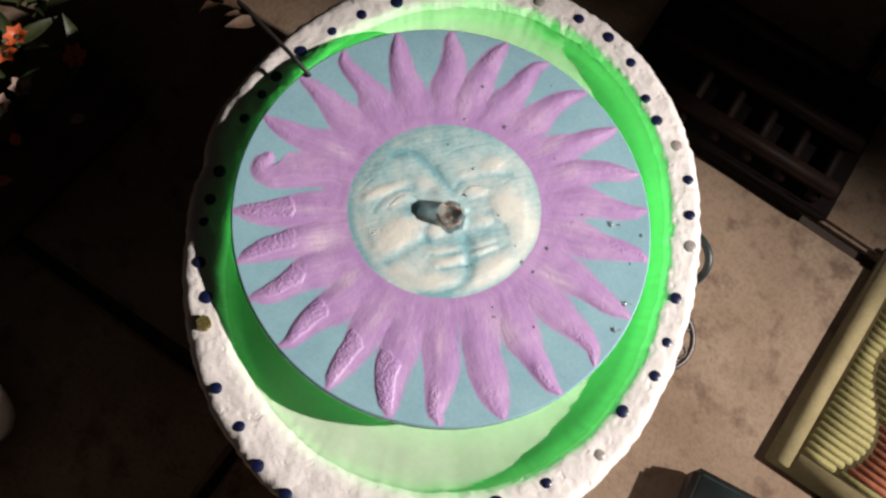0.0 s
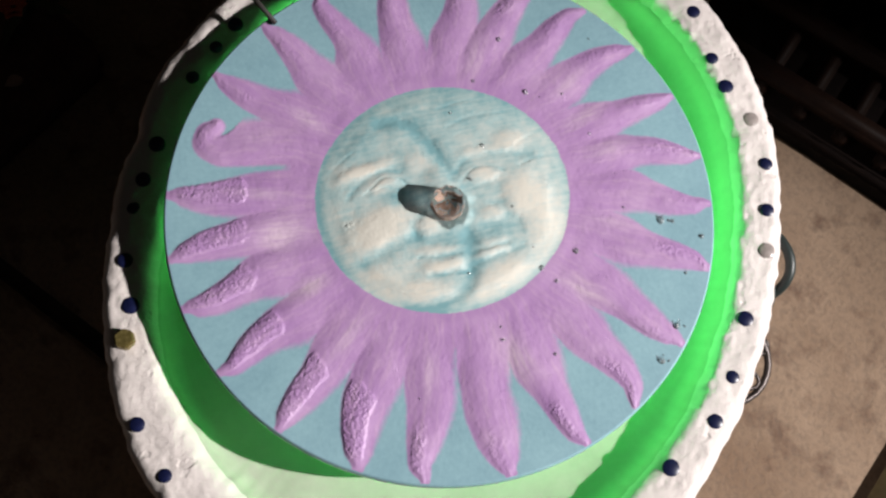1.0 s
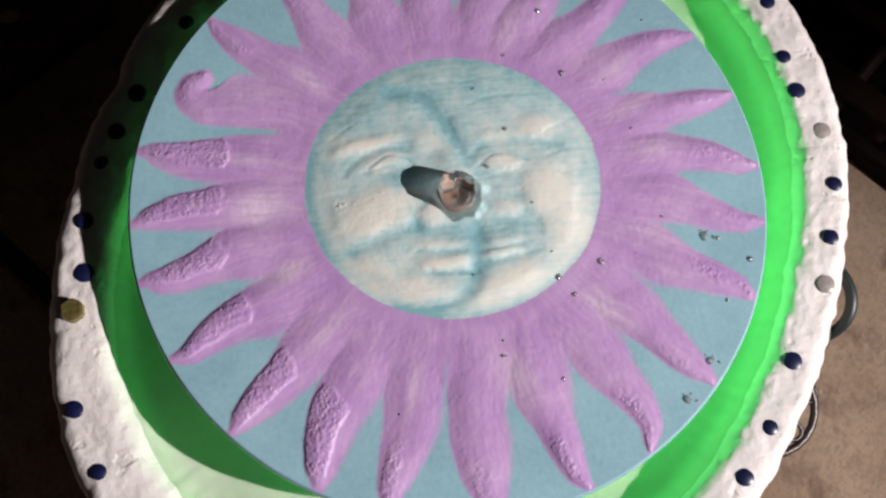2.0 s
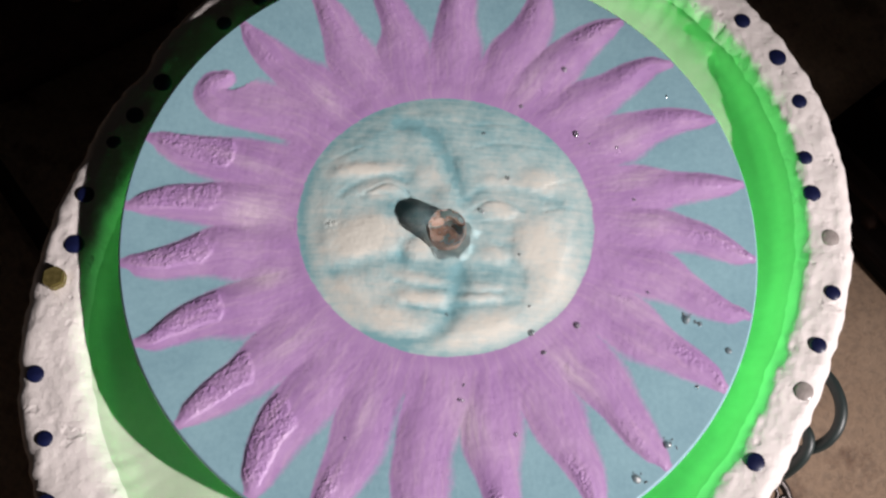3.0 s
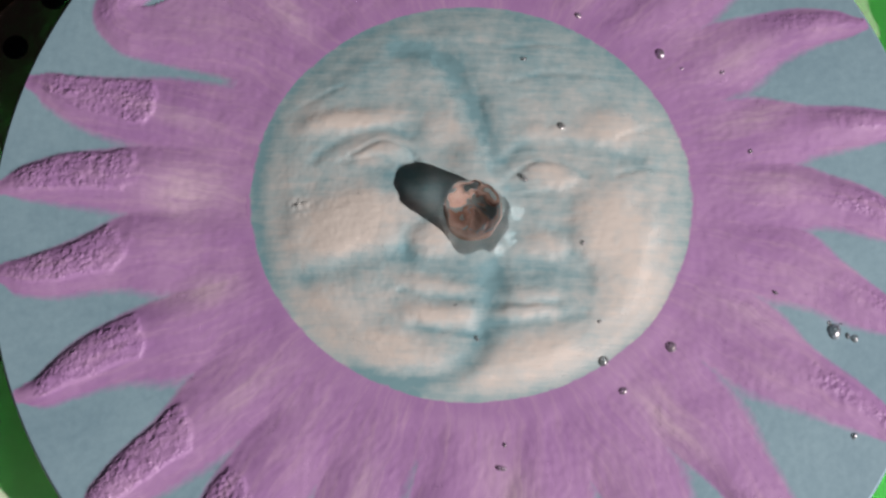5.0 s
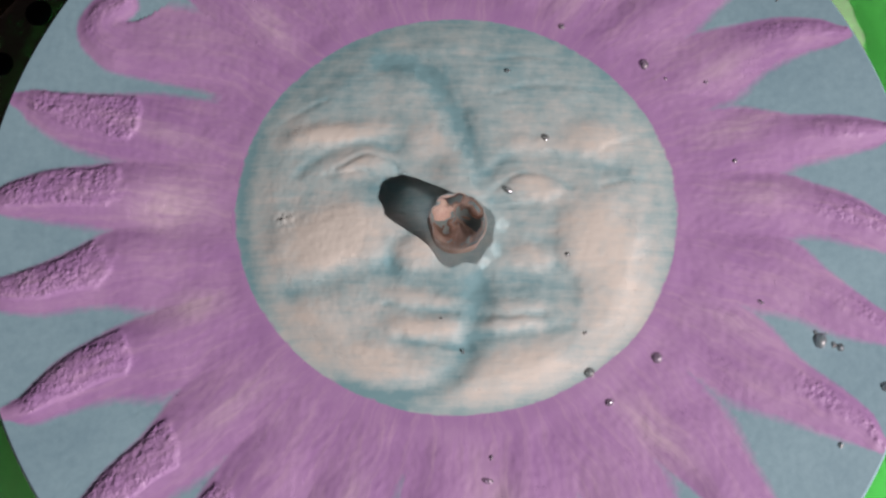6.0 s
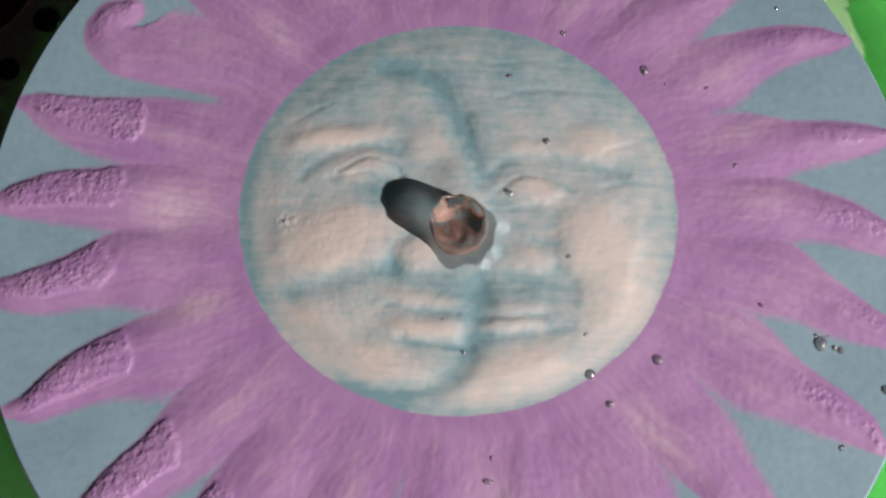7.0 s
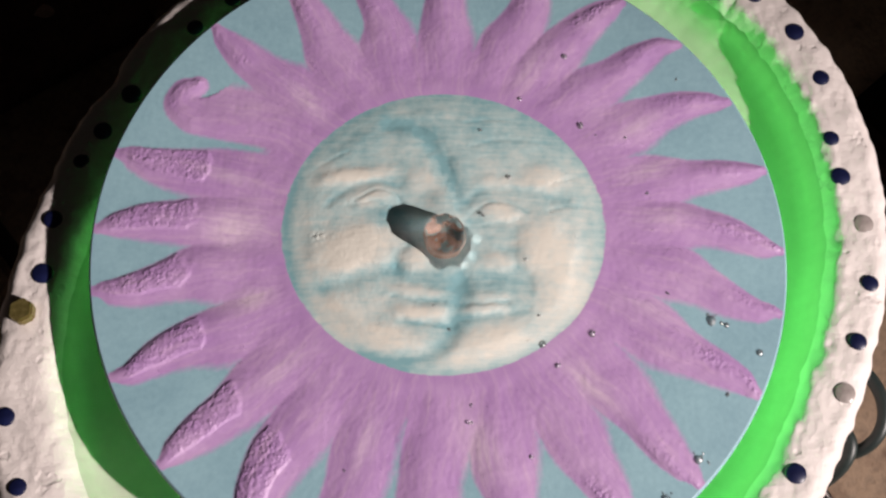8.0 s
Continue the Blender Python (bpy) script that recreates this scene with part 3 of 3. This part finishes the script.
# ---- water: a low spout in the middle over a brown nozzle, splashes and drops ----
nozzle = thing("spout_nozzle", (0.0022, -0.0015, TOP + 0.005), "brown plastic nozzle standing in the middle of the face", "nozzle")
bm = bmesh.new()
rows = [[(r * math.cos(a), r * math.sin(a), z + 0.0005 * math.sin(3 * a + 0.6)) for a in ANG[::30]] for r, z in ((0.0074, -0.003), (0.0073, 0.0028), (0.0070, 0.0040), (0.0063, 0.0042), (0.0058, 0.0034), (0.0055, 0.0010), (0.0040, -0.0005), (0.0034, 0.0012), (0.0022, 0.0014), (0.0003, 0.0004))]
grid(bm, rows, True)
part("pipe", bm, COPPER, nozzle)

spout = thing("water_spout", (0.0022, -0.0015, TOP + 0.005), "low clear bubbling spout of water over the nozzle", "water")


def ripple(r, z, a, k):
    q = r * (1 + 0.13 * rough(math.cos(a) * 2.2, math.sin(a) * 2.2, z * 160 + k, 1))
    return (q * math.cos(a), q * math.sin(a), z + 0.0012 * rough(math.cos(a) * 2.5, math.sin(a) * 1.5, r * 300 + k, 1))


bm = bmesh.new()
rows = [[ripple(r, z, a, 0) for a in ANG[::12]] for r, z in ((0.0140, -0.0015), (0.0112, 0.0006), (0.0094, 0.0028), (0.0086, 0.0056), (0.0085, 0.0086), (0.0081, 0.0112), (0.0073, 0.0131), (0.0058, 0.0142), (0.0042, 0.0140), (0.0025, 0.0135), (0.0008, 0.0133))]
vs = grid(bm, rows, True)
bm.faces.new(vs[0][::-1]), bm.faces.new(vs[-1])
part("water_column", bm, CLEAR, spout)
for i in range(3):
    a = -0.9 + 0.55 * i + 0.2 * math.sin(i * 5)
    d = 0.014 + 0.006 * math.sin(i * 3.1) ** 2
    bm = bmesh.new()
    size = 0.0022 + 0.0014 * math.sin(i * 1.9) ** 2
    rows = [[ripple(size * q, 0.0018 * (1 - q * q), g, i) for g in ANG[::45]] for q in (1.1, 1.0, 0.8, 0.5, 0.1)]
    rows.insert(0, [(x, y, -0.003) for x, y, z in rows[0]])
    vs = grid(bm, rows, True)
    bm.faces.new(vs[0][::-1]), bm.faces.new(vs[-1])
    ob = part("splash", bm, CLEAR, spout)
    ob.visible_shadow = False
    ob.location = (d * math.cos(a), d * math.sin(a), -0.001)

drop_mesh = dome_mesh("water_drop", DROP, 0.0015, 0.0009)
WET = ((57, 91, 11), (36, 69, 8), (63, 56, 13), (30, 29, 9), (18, 52, 8), (91, 23, 7), (64, -41, 12), (49, -55, 10), (115, -35, 17), (121, -37, 9), (119, -67, 8),
       (105, -94, 15), (91, -110, 16), (13, -72, 7), (37, -93, 8), (83, 50, 7), (97, -23, 8), (43, -46, 12), (12, -79, 12), (134, -49, 11), (4, -40, 8), (18, 11, 12), (108, 80, 6))
DROPS = [(x / 1000, y / 1000, size / 9.5) for x, y, size in WET]
for x, y, size in [d for d in WET if d[2] >= 15]:   # small drops gathered round the larger ones
    DROPS += [((x + 4.0) / 1000, (y - 1.2) / 1000, 0.8), ((x - 1.5) / 1000, (y + 2.6) / 1000, 0.6), ((x + 2.0) / 1000, (y + 2.4) / 1000, 0.5)]
rng = random.Random(21)
for i in range(5):
    a, q = rng.uniform(-2.6, 1.4), rng.uniform(0.03, 0.14)
    DROPS.append((q * math.cos(a), q * math.sin(a), rng.uniform(0.35, 0.7)))

# ---- ground: earth with paving slabs laid askew ----
ground = tagged(new("ground"), "dark earth ground under the paving slabs", "ground", kind="structure")
bm = bmesh.new()
box(bm, -40, 40, -40, 40, -0.3, -0.012)
part("earth", bm, JOINT, ground)

pavement = tagged(new("pavement"), "worn buff concrete paving slabs with dark joints", "pavement", kind="structure")
PAVE = radians(39)
G1, G2 = Vector((math.cos(PAVE), math.sin(PAVE), 0)), Vector((math.sin(PAVE), -math.cos(PAVE), 0))
turn_slab = Matrix.Rotation(PAVE - math.pi / 2, 4, "Z")


def slab_mesh(w, d):
    bm = bmesh.new()
    box(bm, -w / 2, w / 2, -d / 2, d / 2, -0.04, 0.0, 0.004)
    return mesh_of(bm, "paving_slab", SLAB, False)


SW, SD = 0.44, 0.44
slab = slab_mesh(SW - 0.012, SD - 0.012)
rng = random.Random(3)
for i in range(-6, 7):
    for j in range(-6, 7):
        shift = 0.0 if i <= 0 else -0.165
        c = G1 * (0.284 - SW / 2 + SW * i) + G2 * (0.39 - SD / 2 + SD * j + shift)
        ob = new("paving_slab", slab)
        ob.parent = pavement
        ob.matrix_local = Matrix.Translation(c + Vector((0, 0, rng.uniform(-0.004, 0.0)))) @ turn_slab @ Matrix.Rotation(rng.uniform(-0.012, 0.012), 4, "Z")

# ---- doormat: straw, with a flat border and faded red pattern ----
MAT_STRAW = simple("green_straw", (0.15, 0.13, 0.04), (0.33, 0.29, 0.12), 30, 0.9, relief=0.6, fine=300)
MAT_EDGE = simple("straw_border", (0.17, 0.13, 0.06), (0.27, 0.22, 0.11), 40, 0.85, relief=0.5, fine=300)
MAT_RED = simple("faded_red_straw", (0.20, 0.05, 0.02), (0.42, 0.14, 0.07), 60, 0.9, relief=0.6, fine=300)
mat = thing("doormat", G1 * 0.061 + G2 * 0.326, "ribbed yellow-green straw doormat with faded red pattern", "doormat")
mat.rotation_euler = (0, 0, PAVE)
LONG, WIDE = 0.24, 0.30
bm = bmesh.new()
box(bm, 0, LONG, -WIDE, 0, 0.0005, 0.005, 0.0015)
part("backing", bm, MAT_EDGE, mat)
for nm, q in (("border", (0.004, LONG - 0.004, -0.022, -0.004)), ("border", (0.004, 0.022, -WIDE + 0.004, -0.024)), ("border", (LONG - 0.022, LONG - 0.004, -WIDE + 0.004, -0.024)), ("border", (0.024, LONG - 0.024, -WIDE + 0.004, -WIDE + 0.022))):
    bm = bmesh.new()
    box(bm, *q, 0.0035, 0.0062, 0.001)
    part(nm, bm, MAT_EDGE, mat)
ribs = {}
for i in range(27):
    x = 0.027 + 0.0071 * i
    red = math.sin(i * 0.35) > 0.1
    for lo, hi, m in ((-WIDE + 0.025, -0.16, MAT_STRAW), (-0.155, -0.062 - 0.016 * math.sin(i * 0.3), MAT_RED if red else MAT_STRAW), (-0.058 - 0.016 * math.sin(i * 0.3), -0.025, MAT_STRAW)):
        bm = bmesh.new()
        box(bm, x - 0.0033, x + 0.0033, lo, hi, 0.0030, 0.0064, 0.0012)
        part("rib", bm, m, mat)

# ---- hose loop and pierced iron bracket beside the tub ----
hose = thing("hose", (0.198, -0.042, -0.066), "dark green rubber hose looped out from under the rim", "hose")


def bent(knots, times=4):
    """A smooth line through the bends of a hose."""
    p = [Vector(k) for k in knots]
    for _ in range(times):
        p = [p[0]] + [q for a, b in zip(p, p[1:]) for q in (a.lerp(b, 0.25), a.lerp(b, 0.75))] + [p[-1]]
    return [tuple(q) for q in p]


bm = bmesh.new()
tube(bm, bent(((-0.012, 0.030, 0.066), (-0.008, 0.030, 0.10), (-0.002, 0.030, 0.148), (0.020, 0.022, 0.170), (0.030, -0.002, 0.176), (0.024, -0.022, 0.170), (0.006, -0.026, 0.150), (-0.008, -0.022, 0.10), (-0.012, -0.020, 0.066))), 0.0034, 12)
part("loop", bm, HOSE, hose)
bm = bmesh.new()
tube(bm, bent(((-0.016, 0.004, 0.066), (-0.010, 0.000, 0.12), (0.002, -0.006, 0.160), (0.014, -0.018, 0.168), (0.008, -0.034, 0.160), (-0.008, -0.042, 0.12), (-0.014, -0.044, 0.066))), 0.0034, 12)
part("tail", bm, HOSE, hose)

bracket = thing("iron_bracket", (0.192, -0.088, 0.032), "pierced dark cast iron bracket under the rim", "bracket")
bracket.rotation_euler = (0.15, 0.25, radians(-30))
for i in range(4):
    for j in range(4):
        cx, cy = -0.024 + 0.0135 * i + 0.006 * (j % 2), -0.024 + 0.0125 * j
        bm = bmesh.new()
        tube(bm, [(cx + 0.0062 * math.cos(q), cy + 0.0056 * math.sin(q), 0) for q in ANG[::72]], 0.0015, 6, True)
        part("ring", bm, IRON, bracket)
bm = bmesh.new()
tube(bm, [(0.033 * math.cos(q), 0.03 * math.sin(q) - 0.004, 0) for q in ANG[::30]], 0.0026, 8, True)
part("frame", bm, IRON, bracket)
bm = bmesh.new()
box(bm, -0.036, -0.028, -0.004, 0.004, -0.022, 0.0, 0.001)
part("leg", bm, IRON, bracket)

# ---- dark twig lying over the rim ----
twig = thing("twig", (-0.064, 0.129, TOP + 0.002), "thin black twig with withered leaves lying on the rim", "twig")
bm = bmesh.new()
tube(bm, [(0, 0, 0.0), (-0.010, 0.021, 0.001), (-0.020, 0.041, 0.000), (-0.031, 0.062, 0.001), (-0.046, 0.092, -0.01), (-0.062, 0.122, -0.03)], lambda u: 0.0015 + 0.0012 * u, 8)
part("stem", bm, TWIG, twig)
LEAF_DRY = simple("withered_leaf", (0.02, 0.010, 0.006), (0.10, 0.045, 0.02), 90, 0.7, relief=0.4)
rng = random.Random(5)


def leaf_mesh(name, mat, length, width):
    bm = bmesh.new()
    rows = []
    for i in range(7):
        u = i / 6
        w = width * math.sin(math.pi * (0.06 + 0.94 * u) ** 0.8) * 0.5
        rows.append([(length * u, w * v, 0.12 * length * math.sin(2.6 * u) + 0.25 * abs(v) * w) for v in (-1, -0.5, 0, 0.5, 1)])
    grid(bm, rows)
    return mesh_of(bm, name, mat)


dry = leaf_mesh("leaf", LEAF_DRY, 0.028, 0.010)
for i in range(11):
    ob = new("leaf", dry)
    ob.parent = twig
    u = rng.uniform(0.0, 1.0)
    ob.matrix_local = Matrix.Translation((-0.026 - 0.02 * u, 0.054 + 0.04 * u, -0.003)) @ Euler((rng.uniform(-0.5, 0.5), rng.uniform(-0.6, 0.3), rng.uniform(0.6, 3.6))).to_matrix().to_4x4()

# ---- dark wooden trellis panel on the slabs ----
trellis = thing("trellis_panel", (0.375, 0.085, 0.0), "dark brown wooden trellis panel lying on a black board", "trellis")
trellis.rotation_euler = (0, 0, radians(41))
bm = bmesh.new()
box(bm, -0.065, 0.085, -0.092, 0.140, 0.0005, 0.018, 0.003)
part("board", bm, BLACK, trellis)
for i in range(5):
    bm = bmesh.new()
    box(bm, -0.060, 0.040, -0.075 + 0.035 * i, -0.063 + 0.035 * i, 0.017, 0.030, 0.002)
    part("slat", bm, WOOD, trellis)
for i in range(3):
    bm = bmesh.new()
    box(bm, -0.055 + 0.055 * i, -0.040 + 0.055 * i, -0.085, 0.130, 0.029, 0.042, 0.002)
    part("rail", bm, WOOD, trellis)

# ---- small black box on the slabs ----
crate = thing("black_box", (0.196, -0.280, 0.0), "small black plastic box standing on the paving", "box")
crate.rotation_euler = (0, 0, radians(-44))
bm = bmesh.new()
box(bm, -0.06, 0.06, -0.045, 0.045, 0.0005, 0.03, 0.004)
part("case", bm, TWIG, crate)
bm = bmesh.new()
box(bm, -0.056, 0.056, -0.041, 0.041, 0.0295, 0.034, 0.003)
part("lid", bm, HOSE, crate)

# ---- flower bed edge with red blossoms ----
board = thing("edging_board", (-0.268, 0.210, 0.0), "weathered dark reddish wooden edging board with fallen petals", "edging board")
board.rotation_euler = (0, 0, radians(34))
EDGE = simple("weathered_red_wood", (0.06, 0.034, 0.030), (0.13, 0.08, 0.07), 25, 0.8, relief=0.7, depth=0.003, fine=180)
EDGE.node_tree.nodes["Principled BSDF"].inputs["Specular IOR Level"].default_value = 0.1
bm = bmesh.new()
box(bm, -0.40, 0.085, -0.028, 0.028, 0.0005, 0.05, 0.006)
for v in bm.verts:
    v.co += Vector((0, 0.003 * rough(v.co.x, v.co.y, 1, 20), 0))
part("plank", bm, EDGE, board)

GREEN = simple("plant_green", (0.02, 0.028, 0.008), (0.05, 0.06, 0.02), 120, 0.55, relief=0.3)
RED = simple("orange_red_petal", (0.45, 0.05, 0.015), (0.70, 0.16, 0.05), 120, 0.5, relief=0.3)
PALE = simple("pale_petal", (0.22, 0.13, 0.10), (0.36, 0.24, 0.19), 120, 0.5, relief=0.3)
leaf = leaf_mesh("leaf", GREEN, 0.042, 0.012)
petal = leaf_mesh("petal", RED, 0.013, 0.010)
pale_petal = leaf_mesh("petal", PALE, 0.013, 0.010)
rng = random.Random(11)
PLANTS = ((-0.280, 0.297, 0), (-0.228, 0.277, 0), (-0.292, 0.245, 1), (-0.340, 0.27, 0), (-0.255, 0.35, 0), (-0.355, 0.21, 1))
for x, y, pale in PLANTS:
    plant = thing("flower_plant", (x, y, 0.0), "small bedding plant with pale blossoms" if pale else "small bedding plant with orange-red blossoms", "plant", "plants in the flower bed")
    bm = bmesh.new()
    tube(bm, [(0, 0, 0), (0.004, 0.002, 0.03), (0.0, 0.004, 0.06)], lambda u: 0.003 - 0.001 * u, 7)
    part("stem", bm, GREEN, plant)
    for i in range(9):
        ob = new("leaf", leaf)
        ob.parent = plant
        ob.matrix_local = Matrix.Translation((0.002, 0.002, 0.012 + 0.005 * i)) @ Euler((rng.uniform(-0.3, 0.3), rng.uniform(-0.9, -0.1), i * 2.4)).to_matrix().to_4x4()
    for c in range(2):
        centre = Vector((rng.uniform(-0.012, 0.012), rng.uniform(-0.012, 0.012), 0.06))
        bm = bmesh.new()
        tube(bm, [(0, 0, -0.004), (0, 0, -0.001), (0, 0, 0.002), (0, 0, 0.003)], lambda u: 0.0016 + 0.0018 * math.sin(2.6 * u), 8)
        blossom = part("blossom", bm, GREEN, plant)
        blossom.location = centre
        for i in range(6):
            ob = new("petal", pale_petal if pale else petal)
            ob.parent = blossom
            ob.matrix_local = Euler((0, -0.5, i * 1.05)).to_matrix().to_4x4()
for i, (u, v) in enumerate(((-0.06, 0.0), (-0.025, 0.012), (0.03, -0.01), (-0.12, 0.004))):
    ob = new("fallen_petal", petal if i != 2 else pale_petal)
    c = Matrix.Rotation(radians(34), 4, "Z") @ Vector((u, v, 0))
    ob.matrix_local = Matrix.Translation((-0.268 + c.x, 0.210 + c.y, 0.0505)) @ Matrix.Rotation(i * 1.7, 4, "Z")
    tagged(ob, "small fallen petal lying on the edging board", "petal", "fallen petals")

# ---- added white pot beside the bed, standing in for a lit paving patch ----
pot = thing("lit_patch_pot", (-0.374, -0.002, 0.0), "small white glazed pot shape standing in for a lit patch of paving", "flower pot")
bm = bmesh.new()
rows = [[(r * math.cos(a), r * math.sin(a), z) for a in ANG[::18]] for r, z in ((0.001, 0.0005), (0.026, 0.0005), (0.030, 0.05), (0.034, 0.105), (0.037, 0.108), (0.037, 0.124), (0.035, 0.126), (0.032, 0.124), (0.030, 0.10), (0.001, 0.098))]
grid(bm, rows, True)
part("body", bm, PLASTER, pot)
bm = bmesh.new()
rows = [[(r * math.cos(a), r * math.sin(a), 0.108 + 0.003 * rough(r * math.cos(a), r * math.sin(a), 2, 120)) for a in ANG[::18]] for r in (0.0312, 0.022, 0.012, 0.001)]
grid(bm, rows, True)
part("soil", bm, JOINT, pot)

# ---- drops lying on the wet plaque, seated on the surface beneath them ----
bpy.context.view_layer.update()
deps = bpy.context.evaluated_depsgraph_get()
for x, y, size in DROPS:
    hit, place, normal, _, _, _ = scene.ray_cast(deps, Vector((x, y, TOP + 0.05)), Vector((0, 0, -1)))
    ob = new("water_drop", drop_mesh)
    ob.matrix_world = Matrix.Translation(place - Vector((0, 0, 0.0002))) @ normal.to_track_quat("Z", "Y").to_matrix().to_4x4() @ Matrix.Diagonal((size, size * (0.75 + 0.25 * math.sin(900 * x)), size, 1))
    tagged(ob, "clear water drop lying on the wet painted plaque", "water drop", "drops on the plaque")
